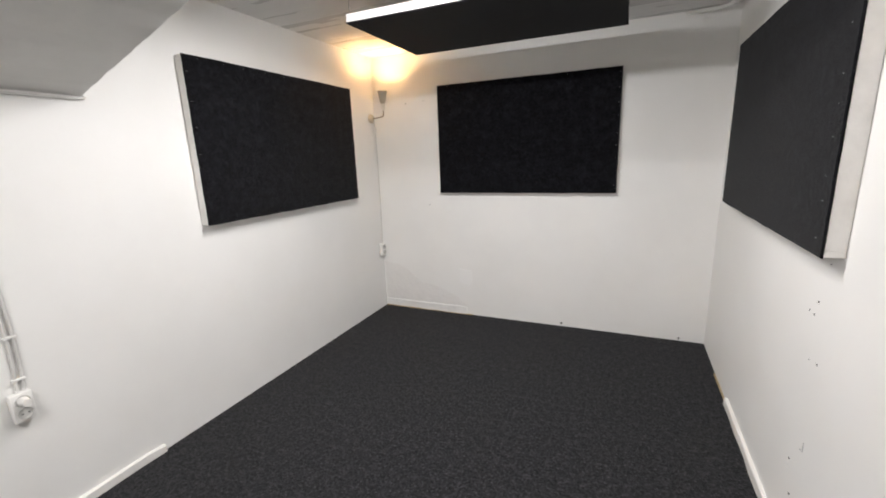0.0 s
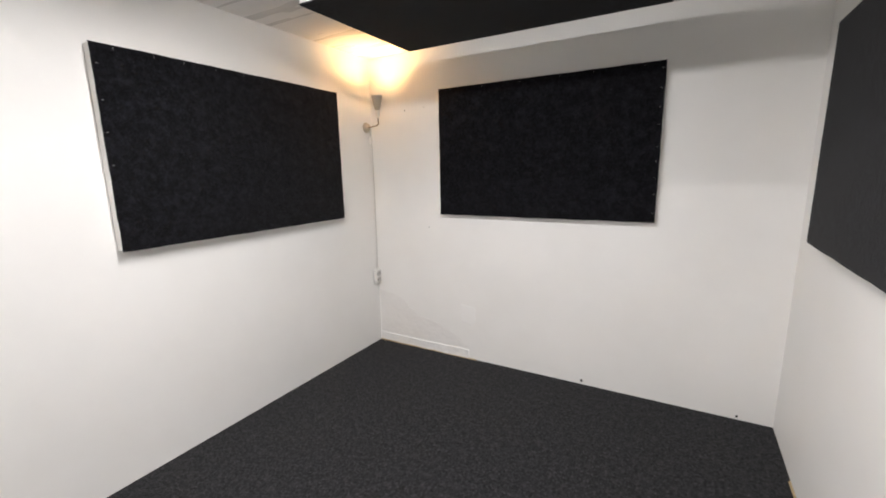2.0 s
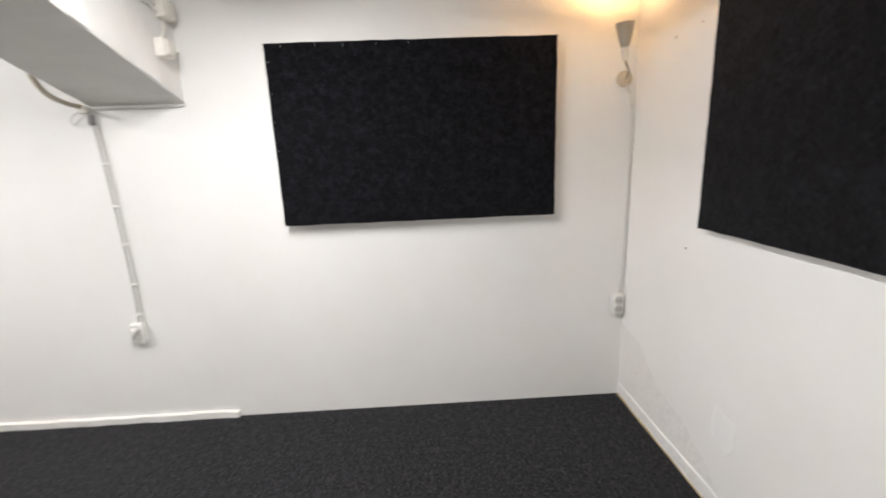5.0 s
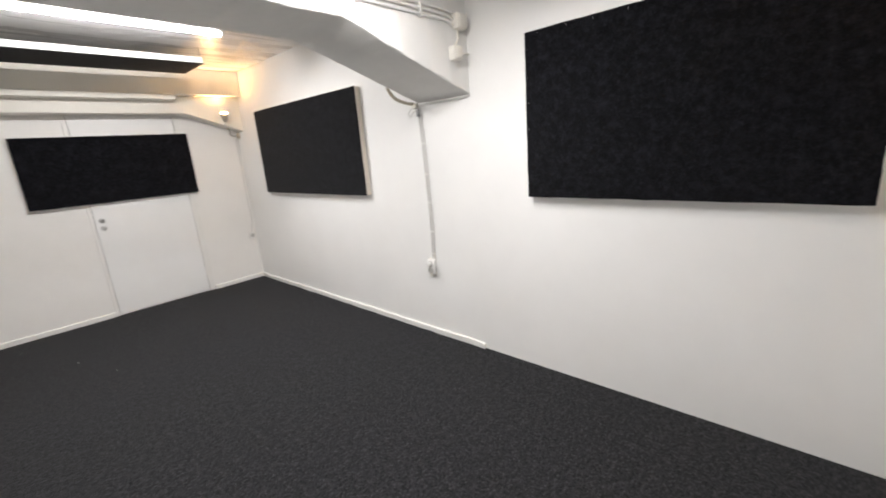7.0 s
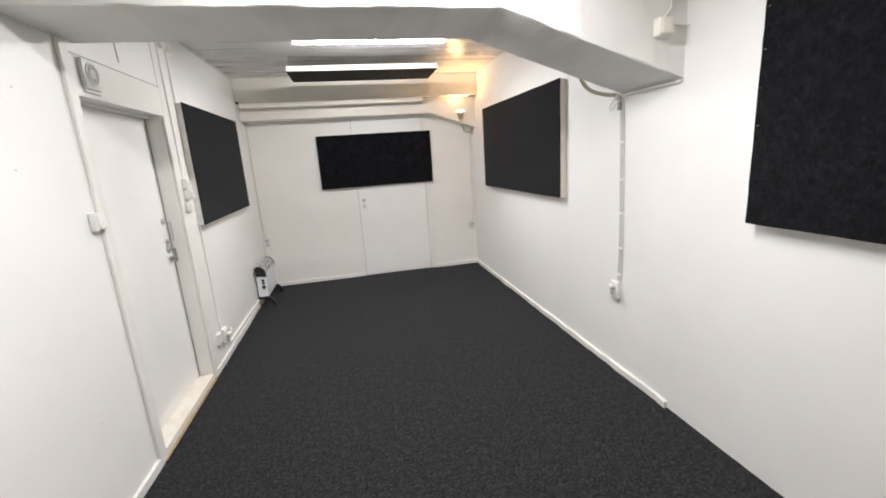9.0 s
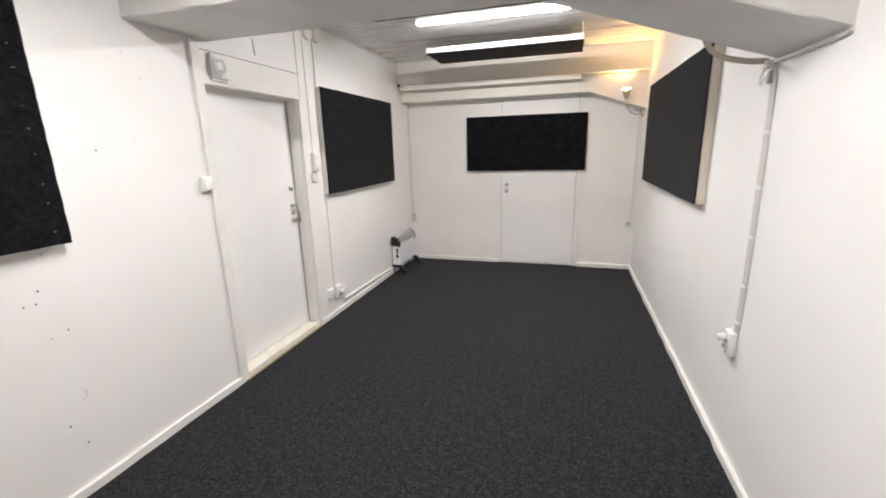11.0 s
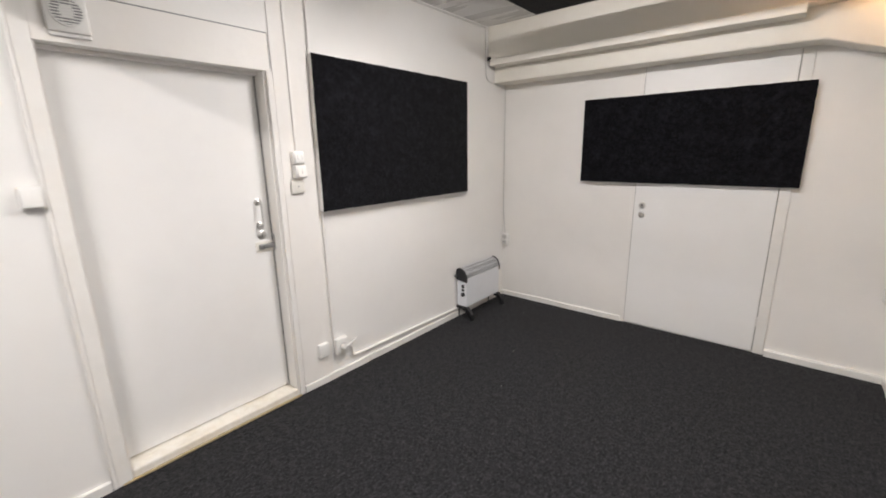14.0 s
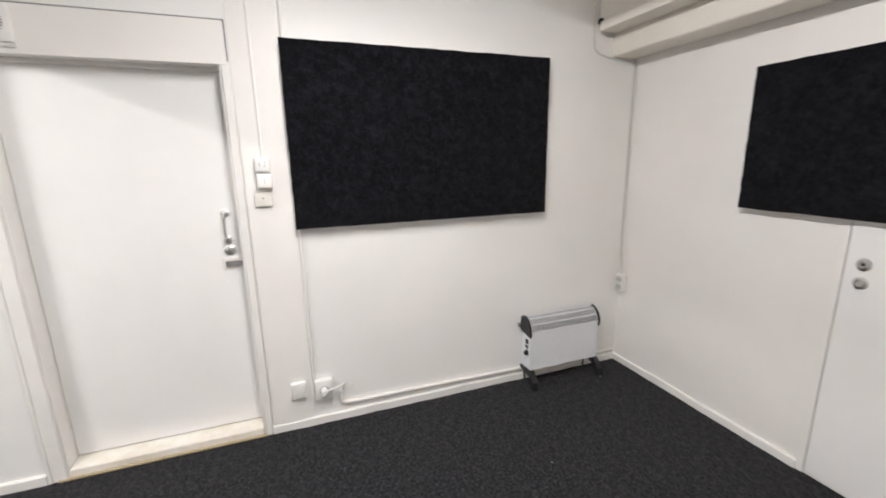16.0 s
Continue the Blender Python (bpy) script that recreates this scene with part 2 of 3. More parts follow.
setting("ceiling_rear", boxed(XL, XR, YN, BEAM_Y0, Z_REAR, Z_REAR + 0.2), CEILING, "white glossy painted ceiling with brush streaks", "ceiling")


def beam_mesh(y0, y1, x0, x1, knee, z_low, z, top, rough):
    """A beam across the room whose underside drops by a haunch to z_low at x0; its lower edges are a little ragged."""
    bm = bmesh.new()
    xs = [x0 + (knee - x0) * i / 24 for i in range(25)] + [knee + (x1 - knee) * i / 36 for i in range(1, 37)]
    rows = []
    for x in xs:
        zz = z if x >= knee else z_low + (z - z_low) * (x - x0) / (knee - x0)
        r = lambda: random.uniform(-rough, rough)
        rows.append([bm.verts.new(p) for p in ((x, y0, top), (x, y0 + r() * 0.3, zz + 0.006 + r()), (x, y0 + 0.006 + r(), zz + r() * 0.4),
                                               (x, y1 - 0.006 + r(), zz + r() * 0.4), (x, y1 + r() * 0.3, zz + 0.006 + r()), (x, y1, top))])
    for a, b in zip(rows, rows[1:]):
        for k in range(6):
            bm.faces.new((a[k], a[(k + 1) % 6], b[(k + 1) % 6], b[k]))
    bm.faces.new(rows[0])
    bm.faces.new(rows[-1][::-1])
    return bm


setting("ceiling_beam", beam_mesh(BEAM_Y0, BEAM_Y1, XL, XR, -1.215, 1.757, BEAM_Z, 2.63, 0.0030), BEAM,
        "white painted concrete beam with a sloping haunch and chipped edges", "beam", smooth=True)
setting("soffit_lower", beam_mesh(YN, -2.285, XL, XR, -1.55, 1.80, 1.995, 2.17, 0.001), SOFFIT, "white boxed-in soffit with a sloping end", "soffit", smooth=True)
setting("soffit_upper", boxed(XL, XR, YN, -2.18, 2.172, Z_REAR, bevel=0.004), SOFFIT, "white boxed-in upper soffit", "soffit")
bm = bmesh.new()
box(bm, -1.455, XR - 0.03, -2.284, -2.155, 2.118, 2.17, bevel=0.006)
setting("pipe_casing", bm, SOFFIT, "cream painted casing along the soffit", "trim")
# Solid block; its black stands for the shade in the open hole.
setting("casing_gap_shade", boxed(XR - 0.028, XR - 0.001, -2.19, -2.165, 2.165, 2.19), DARK, "dark block for the shade in the hole at the casing's end", "gap")

# skirtings
setting("baseboard_left", rail(bmesh.new(), "y", YN + 0.033, 1.113, XL, XL + 0.018, 0, 0.040, rough=0.004), TRIM, "thick-painted white wooden baseboard strip", "baseboard", smooth=True)
bm = rail(bmesh.new(), "y", 0.757, 2.55, XR, XR - 0.016, 0, 0.046)
for v in bm.verts:
    v.co.x += bent(v.co.y)
setting("baseboard_right", bm, TRIM, "thick-painted white wooden baseboard strip", "baseboard", smooth=True)
setting("baseboard_right_rear", rail(bmesh.new(), "y", YN + 0.016, -0.20, XR, XR - 0.016, 0, 0.044), TRIM, "thick-painted white wooden baseboard strip", "baseboard", smooth=True)
setting("baseboard_near", rail(bmesh.new(), "x", -0.56, XR, YN, YN + 0.016, 0, 0.044), TRIM, "white wooden baseboard strip", "baseboard", smooth=True)
setting("baseboard_near_corner", rail(bmesh.new(), "x", XL, -1.53, YN, YN + 0.032, 0, 0.044), TRIM, "white wooden baseboard strip", "baseboard", smooth=True)
setting("baseboard_far", rail(bmesh.new(), "x", XL, -1.262, YF, YF - 0.005, 0, 0.074), FILLER, "low plastered-over baseboard stub", "baseboard", smooth=True)
setting("trim_floor_edge", rail(bmesh.new(), "x", XL + 0.01, -1.2, YF - 0.005, YF - 0.011, 0, 0.006), RAW, "bare wood edge strip at the carpet", "trim")
setting("trim_floor_edge_right", rail(bmesh.new(), "y", 2.56, 2.9, XR + 0.02, XR + 0.012, 0, 0.012), RAW, "bare wood strip at the carpet's edge", "trim")


def trowelled(name, outline, depth, material, label):
    """A thin coat on the far wall with a feathered, wavering edge, from its outline in x and z."""
    cx, cz = sum(p[0] for p in outline) / len(outline), sum(p[1] for p in outline) / len(outline)
    ring = []
    for (xa, za), (xb, zb) in zip(outline, outline[1:] + outline[:1]):
        for k in range(4):
            f = k / 4
            ring.append((xa + (xb - xa) * f + random.uniform(-0.006, 0.006), za + (zb - za) * f + random.uniform(-0.006, 0.006)))
    bm = bmesh.new()
    outer = [bm.verts.new((x, YF - 0.0002, z)) for x, z in ring]
    inner = [bm.verts.new((cx + (x - cx) * 0.86, YF - depth, cz + (z - cz) * 0.86)) for x, z in ring]
    for k in range(len(ring)):
        bm.faces.new((outer[k], outer[(k + 1) % len(ring)], inner[(k + 1) % len(ring)], inner[k]))
    bm.faces.new(inner)
    return setting(name, bm, material, label, "filler")


trowelled("plaster_coat", [(XL + 0.01, 0.46), (-1.90, 0.42), (-1.74, 0.285), (-1.53, 0.245), (-1.43, 0.20), (-1.34, 0.155), (-1.27, 0.085), (XL + 0.01, 0.085)], 0.0009, OLD_PLASTER,
          "smoother greyish plaster coat low in the corner")
trowelled("plaster_patch", [(-1.335, 0.435), (-1.21, 0.43), (-1.205, 0.33), (-1.24, 0.27), (-1.33, 0.30)], 0.0012, NEW_FILLER, "rough square of white filler on the wall")

# ---- entrance door in the right wall ----
LEAF = XR + 0.092
strip = setting("door_frame", boxed(XR, XR + W, D1 - 0.012, D1, 0.0, DTOP), BOARD, "white painted door lining", "door frame")
part("lining", boxed(XR + 0.002, XR + W, D0, D0 + 0.014, 0, DTOP - 0.0005), BOARD, strip)
part("lining", boxed(XR + 0.002, XR + W, D0 + 0.014, D1 - 0.012, DTOP - 0.014, DTOP - 0.0005), BOARD, strip)
part("architrave", boxed(XR - 0.013, XR, D1 - 0.004, D1 + 0.048, 0.0, 2.05, bevel=0.003), TRIM, strip)
part("cover_strip", boxed(XR - 0.019, XR, D1 + 0.0485, D1 + 0.064, 0.0, 2.05, bevel=0.005), TRIM, strip)
part("architrave", boxed(XR - 0.016, XR, D0 - 0.03, D0 + 0.004, 0.0, DTOP - 0.015, bevel=0.006), TRIM, strip)
part("cover_board", boxed(XR - 0.006, XR, -0.412, D0 - 0.034, 0.046, 2.40, bevel=0.002), BOARD, strip)
part("lintel_board", boxed(XR - 0.010, XR + 0.0015, D0 - 0.022, D1 - 0.0045, DTOP - 0.0145, 2.012, bevel=0.002), BOARD, strip)
# Thin grey strips stand for the shadow line round the lintel board.
part("groove_shade_strip", boxed(XR - 0.003, XR, D0 - 0.029, D1 - 0.006, 2.0125, 2.019), GREY, strip)
part("groove_shade_strip", boxed(XR - 0.003, XR, D0 - 0.0285, D0 - 0.0225, DTOP + 0.001, 2.012), GREY, strip)
# Added dark strips; their colour stands for shade in the leaf's gaps.
part("gap_shade_strip", boxed(LEAF + 0.010, LEAF + 0.03, D0 + 0.0145, D0 + 0.0195, 0.047, DTOP - 0.0145), GREY, strip, "dark strip for shade in the door's gap")
part("gap_shade_strip", boxed(LEAF + 0.010, LEAF + 0.03, D0 + 0.023, D1 - 0.013, 0.0465, 0.0505), DARK, strip, "dark strip for shade in the door's gap")
part("jamb_shade_strip", boxed(LEAF - 0.003, LEAF + 0.009, D0 + 0.0145, D0 + 0.0185, 0.047, DTOP - 0.031), GREY, strip, "grey strip for shade beside the leaf")
part("packer", boxed(LEAF - 0.034, LEAF - 0.006, D0 + 0.0145, D1 - 0.0125, DTOP - 0.030, DTOP - 0.0145, bevel=0.002), BOARD, strip)
bm = bmesh.new()
box(bm, XR - 0.006, XR + W, D0 + 0.014, D1 - 0.012, 0.001, 0.046, bevel=0.008)
part("threshold", bm, SILL, strip, "worn cream-painted wooden threshold")
part("edge_strip", boxed(XR - 0.020, XR - 0.007, D0 + 0.0, D1 + 0.03, 0.0005, 0.009, bevel=0.002), RAW, strip, "bare wood strip")

door = thing("door", (LEAF, D0 + 0.02, 0.066), "white painted flush door, closed, with chrome handle and bolt", "door")
part("leaf", boxed(0, 0.042, 0.0, D1 - D0 - 0.0345, -0.015, DTOP - 0.081, bevel=0.003), DOOR_PAINT, door)


def on_leaf(y, z):
    return pose(-0.0005, y - D0 - 0.02, z - 0.066) @ TO_RIGHT


part("pull_handle", tube(bmesh.new(), [(-0.004, 0.06, 1.112), (-0.038, 0.06, 1.108), (-0.044, 0.06, 1.09), (-0.044, 0.06, 1.0), (-0.038, 0.06, 0.985), (-0.004, 0.06, 0.981)], 0.006), CHROME, door, "chrome pull handle", smooth=True)
for z in (1.178, 1.047):
    part("rosette", lathe(bmesh.new(), on_leaf(-0.09, z), [(0.0, 0.011), (0.014, 0.011), (0.019, 0.008), (0.020, 0)]), CHROME, door, "round chrome rosette", smooth=True)
cyl = part("lock_cylinder", lathe(bmesh.new(), on_leaf(-0.092, 0.995), [(0.0, 0.012), (0.016, 0.012), (0.024, 0.007), (0.026, 0)]), CHROME, door, "chrome lock cylinder", smooth=True)
part("keyhole", boxed(-0.0135, -0.0122, 0.0565, 0.0595, 0.918, 0.936), DARK, cyl)
bolt = part("bolt_plate", boxed(-0.004, -0.0003, -0.004, 0.096, 0.832, 0.890, bevel=0.0015), IVORY, door, "painted bolt plate")
part("bolt_bar", boxed(-0.020, -0.004, -0.005, 0.080, 0.852, 0.878, bevel=0.003), STEEL, bolt, "steel sliding bolt")
part("bolt_knob", disc(bmesh.new(), pose(-0.018, 0.055, 0.862) @ TO_RIGHT, 0.006, 0.012, 12), STEEL, bolt)
part("strike", boxed(LEAF - 0.022, LEAF - 0.006, D0 + 0.0145, D0 + 0.02, 0.90, 0.99), STEEL, strip, "steel strike plate")

# ---- door in the near wall ----
near = thing("flush_door", (-1.49, YN, 0), "white painted flush door without a handle, half hidden by a panel", "door")
part("leaf", boxed(0.03, 0.895, 0.001, 0.012, 0.012, 1.993, bevel=0.0015), DOOR_PAINT, near)
part("frame_strip", boxed(-0.035, 0.024, 0.001, 0.014, 0.001, 1.993, bevel=0.002), TRIM, near)
# Two grey strips put the shade of the open seams into colour.
part("seam", boxed(0.024, 0.03, 0.0005, 0.002, 0.012, 1.99), SEAM, near, "seam strip with shade in its colour")
part("seam", boxed(0.8955, 0.901, 0.0005, 0.002, 0.012, 1.99), SEAM, near, "seam strip with shade in its colour")
part("lining_board", boxed(0.9015, 0.93, 0.001, 0.009, 0.001, 1.993, bevel=0.0015), BOARD, near)
part("hinge", disc(bmesh.new(), pose(0.027, 0.014, 0.20), 0.006, 0.07, 10), BOARD, near)
for z, r in ((0.992, 0.026), (0.918, 0.025)):
    c = part("lock_cylinder", lathe(bmesh.new(), pose(0.838, 0.012, z, -90), [(0.0, 0.006), (r * 0.5, 0.007), (r * 0.55, 0.011), (r * 0.9, 0.009), (r, 0)]), CHROME, near, "round chrome lock escutcheon", smooth=True)
    if z > 0.95:
        part("keyhole", disc(bmesh.new(), pose(0.838, 0.0185, z, -90), 0.006, 0.002, 12), DARK, c)


# ---- acoustic panels ----
def acoustic_panel(place, w, h, d, label, group, side=FRAME, staples=(), name="acoustic_panel", back=FRAME):
    """Local x along the width, z up, felt facing local -y; the origin is the middle of its back."""
    p = thing(name, place, label, "panel", group)
    r = lambda: random.uniform(-0.0015, 0.0015)
    bars = [(-w / 2, w / 2, -h / 2, -h / 2 + 0.02), (-w / 2, w / 2, h / 2 - 0.02, h / 2),
            (-w / 2, -w / 2 + 0.02, -h / 2 + 0.0205, h / 2 - 0.0205), (w / 2 - 0.02, w / 2, -h / 2 + 0.0205, h / 2 - 0.0205)]
    for x0, x1, z0, z1 in bars:
        part("frame_side", boxed(x0, x1, -d, -0.0005, z0, z1, bevel=0.0012, segments=1), side, p, "wooden frame side with warm lamplight in its tan" if side is WARM_WOOD else "")
    part("backing", boxed(-w / 2 + 0.021, w / 2 - 0.021, -0.010, -0.002, -h / 2 + 0.021, h / 2 - 0.021), back, p)
    # the felt: a thin mat with slightly wavering cut edges
    bm = bmesh.new()
    n = 22
    e = 0.003
    ring = [(-w / 2 - e + 2 * (w / 2 + e) * i / n, -h / 2 - e) for i in range(n)] + [(w / 2 + e, -h / 2 - e + 2 * (h / 2 + e) * i / n) for i in range(n)]
    ring += [(-x, -z) for x, z in ring]
    ring = [(x + r(), z + r()) for x, z in ring]
    back = [bm.verts.new((x, -d - 0.0005, z)) for x, z in ring]
    mid = [bm.verts.new((x, -d - 0.005, z)) for x, z in ring]
    front = [bm.verts.new((x * (1 - 0.006 / w), -d - 0.008, z * (1 - 0.006 / h))) for x, z in ring]
    for a, b in ((back, mid), (mid, front)):
        for k in range(len(ring)):
            bm.faces.new((a[k], a[(k + 1) % len(ring)], b[(k + 1) % len(ring)], b[k]))
    bm.faces.new(front)
    bm.faces.new(back[::-1])
    part("felt_face", bm, FELT, p, "black needle-felt covering")
    for x, z, turn in staples:
        part("staple", boxed(x - (0.004 if not turn else 0.0008), x + (0.004 if not turn else 0.0008), -d - 0.0088, -d - 0.0075,
                             z - (0.0008 if not turn else 0.004), z + (0.0008 if not turn else 0.004)), STEEL, p)
    return p


def edge_staples(w, h, edge, count, skip=0.0):
    out = []
    for i in range(count):
        f = skip + (1 - skip) * (i + 0.5) / count + random.uniform(-0.02, 0.02)
        if edge == "right":
            out.append((w / 2 - 0.013, h / 2 - h * f, False))
        elif edge == "left":
            out.append((-w / 2 + 0.013, h / 2 - h * f, False))
        else:
            out.append((-w / 2 + w * f, h / 2 - 0.012, True))
    return out


WALLS = "acoustic panels on the walls"
acoustic_panel(pose(XL, 2.238, 1.565, 0, 0, 90), 1.414, 0.876, 0.052, "black felt acoustic panel in a white frame beside the lamp", WALLS,
               staples=edge_staples(1.414, 0.876, "top", 9)[:5] + edge_staples(1.414, 0.876, "left", 6)[:4])
acoustic_panel(pose(-0.752, YF, 1.578, 0, 0, 0), 1.425, 0.882, 0.042, "black felt acoustic panel in a white frame on the plastered wall", WALLS,
               staples=edge_staples(1.425, 0.882, "right", 9) + edge_staples(1.425, 0.882, "top", 6))
acoustic_panel(pose(XR + 0.018, 2.245, 1.562, 0, 0, -90.63), 1.45, 0.88, 0.053, "black felt acoustic panel in a white frame near old screw holes", WALLS,
               staples=edge_staples(1.38, 0.88, "right", 9))
acoustic_panel(pose(XR, -1.112, 1.524, 0, 0, -90), 1.40, 0.85, 0.046, "black felt acoustic panel in a white frame above the heater's pipe", WALLS)
acoustic_panel(pose(-0.862, YN + 0.013, 1.482, 0, 0, 180), 1.39, 0.630, 0.030, "low wide black felt acoustic panel hung across a flush door", WALLS)
acoustic_panel(pose(XL, -0.92, 1.532, 0, 0, 90), 1.80, 0.862, 0.048, "long black felt acoustic panel in a pale wooden frame", WALLS, side=WARM_WOOD)


def ceiling_panel(x0, x1, y0, y1, z, d, top, label):
    p = acoustic_panel(pose((x0 + x1) / 2, (y0 + y1) / 2, z + d, 90, 0, 0), x1 - x0, y1 - y0, d, label, "acoustic panels under the ceiling", name="ceiling_panel", back=FELT)
    for sx in (-1, 1):
        for sy in (-1, 1):
            lx, lz = sx * ((x1 - x0) / 2 - 0.012), sy * ((y1 - y0) / 2 - 0.02)
            part("hanger", boxed(lx - 0.002, lx + 0.002, 0.0, top - z - d, lz - 0.002, lz + 0.002), STEEL, p, "thin metal hanger")
    return p


ceiling_panel(-1.459, -0.02, 2.10, 2.965, 2.197, 0.042, Z_FRONT, "black felt panel in a white frame hung flat under the ceiling")
ceiling_panel(-1.447, -0.068, -1.735, -1.25, 2.30, 0.045, Z_REAR, "narrow black felt panel in a white frame hung under the ceiling")
ceiling_panel(-1.455, -0.062, -0.21, 0.28, 2.312, 0.045, Z_REAR, "narrow black felt panel hung under the ceiling beside the beam")


# ---- lights ----
def tube_light(x, y, top, belly, length=1.2):
    lamp = thing("fluorescent_light", (x, y, top), "white fluorescent batten lamp, lit, fixed to the ceiling", "ceiling lamp", "fluorescent lamps")
    part("housing", boxed(-length / 2, length / 2, -0.035, 0.035, -0.028, -0.0005, bevel=0.004), PLASTIC, lamp)
    glow = bmesh.new()
    arc = [(0.034 * math.sin(a), -0.037 - belly * math.cos(a)) for a in (radians(d) for d in range(-90, 91, 15))]
    rows = [[glow.verts.new((x, y, z)) for y, z in arc] for x in (-length / 2 + 0.0205, length / 2 - 0.0205)]
    for k in range(len(arc) - 1):
        glow.faces.new((rows[0][k], rows[0][k + 1], rows[1][k + 1], rows[1][k]))
    part("diffuser", glow, TUBE, lamp, "glowing white diffuser", smooth=True)
    for y in (-0.0355, 0.0355):
        part("reflector", boxed(-length / 2 + 0.0205, length / 2 - 0.0205, y - 0.001, y + 0.001, -0.038, -0.0285), PLASTIC, lamp)
    for s in (-1, 1):
        part("end_cap", boxed(s * length / 2 - 0.02 * (s > 0), s * length / 2 + 0.02 * (s < 0), -0.036, 0.036, -0.055, -0.0285, bevel=0.005), PLASTIC, lamp)
    return lamp


tube_light(-0.795, -0.645, Z_REAR, 0.022)
tube_light(-0.76, 1.60, Z_FRONT, 0.014)


def wall_lamp(base, facing, elbow, shade_at, tilt, bulb, label):
    """A gooseneck lamp whose conical shade points up at the ceiling."""
    lamp = thing("wall_lamp", base, label, "wall lamp", "gooseneck wall lamps")
    b = Vector(base)
    rel = lambda p: Vector(p) - b
    part("base", lathe(bmesh.new(), facing, [(0.0, 0.026), (0.018, 0.026), (0.034, 0.018), (0.04, 0.006), (0.04, 0.0)]), AGED, lamp, smooth=True)
    s = rel(shade_at)
    up = tilt.to_3x3() @ Vector((0, 0, 1))
    start = (facing @ Vector((0, 0, 0.022)))
    part("arm", tube(bmesh.new(), [start, *[rel(e) for e in elbow], s - up * 0.03], 0.0048), ARM, lamp, "bent metal arm", smooth=True)
    m = Matrix.Translation(s) @ tilt
    part("socket", lathe(bmesh.new(), m, [(0.0, -0.035), (0.012, -0.035), (0.016, -0.005), (0.016, 0.022), (0.0, 0.022)]), IVORY, lamp, smooth=True)
    part("shade", lathe(bmesh.new(), m, [(0.015, 0.022), (0.020, 0.03), (0.030, 0.065), (0.041, 0.125), (0.039, 0.125), (0.028, 0.065), (0.018, 0.032), (0.013, 0.024)]), SHADE, lamp, "beige conical shade", smooth=True)
    part("bulb", lathe(bmesh.new(), m, [(0.0, 0.026), (0.010, 0.026), (0.013, 0.036), (0.024, 0.076), (0.024, 0.088), (0.015, 0.102), (0.0, 0.106)], 16), bulb, lamp, "warm glowing bulb", smooth=True)
    return lamp


wall_lamp((XL, 3.315, 1.80), TO_LEFT, [(-2.04, 3.29, 1.80), (-1.965, 3.262, 1.808), (-1.943, 3.24, 1.83)], (-1.932, 3.222, 1.885), pose(0, 0, 0, 4, 3, 0), BULB,
          "small beige wall lamp with upturned cone shade, lit, in a corner")
wall_lamp((XL, -2.435, 1.762), TO_LEFT, [(-2.05, -2.40, 1.750), (-1.98, -2.30, 1.765), (-1.947, -2.23, 1.80)], (-1.922, -2.235, 1.880), pose(0, 0, 0, -24, 9, 0), BULB_2,
          "small white wall lamp with upturned cone shade, lit, under a soffit")


# ---- sockets, switches, boxes and cables ----
def socket_outlet(place, label, double=True, plug=False, size=1.0):
    """A surface socket; local z faces the room, local y is up."""
    s = thing("socket_outlet", place, label, "socket", "surface sockets")
    h = 0.058 if double else 0.036 * size * 1.12
    part("housing", boxed(-0.034 * size, 0.034 * size, -h, h, 0.0005, 0.036, bevel=0.006), PLASTIC, s, smooth=True)
    for y in ((-0.026, 0.026) if double else (0.0,)):
        well = part("outlet", lathe(bmesh.new(), pose(0, y, 0.0362), [(0.0235, 0.0), (0.0235, 0.003), (0.019, 0.003), (0.018, 0.0005), (0.0, 0.0005)]), RECESS, s, "round outlet, recess shade in its grey", smooth=True)
        for dx in (-0.0095, 0.0095):
            part("pin_hole", disc(bmesh.new(), pose(dx, y, 0.0367), 0.003, 0.0008, 10), DARK, well)
    if plug:
        part("plug", disc(bmesh.new(), pose(0, 0.026 if double else 0.0, 0.038), 0.018, 0.034, 16, 0.014), PLASTIC, s, "white plug", smooth=True)
    return s


FACE_L = Matrix(((0, 0, 1, 0), (1, 0, 0, 0), (0, 1, 0, 0), (0, 0, 0, 1)))
FACE_R = Matrix(((0, 0, -1, 0), (-1, 0, 0, 0), (0, 1, 0, 0), (0, 0, 0, 1)))
FACE_N = Matrix(((-1, 0, 0, 0), (0, 0, 1, 0), (0, 1, 0, 0), (0, 0, 0, 1)))


def at(face, x, y, z):
    return Matrix.Translation((x, y, z)) @ face


socket_outlet(at(FACE_L, XL, 3.338, 0.583), "white double surface socket in the corner below the lamp")
socket_outlet(at(FACE_L, XL, 0.644, 0.560), "white double surface socket with a plug below two cables", plug=True)
socket_outlet(at(FACE_N, -2.062, YN, 0.55), "white single surface socket in the corner on the board wall", double=False)
socket_outlet(at(FACE_N, 0.566, YN, 0.572), "white double surface socket in the corner above the heater")
socket_outlet(at(FACE_R, XR, -0.472, 0.212), "white surface socket with a plug by the floor", double=False, plug=True, size=1.35)


def cable(name, points, r, material, label, curved=True, smooth=True):
    return tagged(mesh_object(name, tube(bmesh.new(), points, r, curved=curved), material, smooth), label, "cable")


def clip(bm, x, y, z, w):
    return box(bm, x, x + 0.010, y - w, y + w, z - 0.006, z + 0.006, bevel=0.002)


# two cables down the left wall to the socket
runs = thing("cable_pair", (XL, 0.655, 0), "two flat white cables clipped side by side to the wall", "cable")
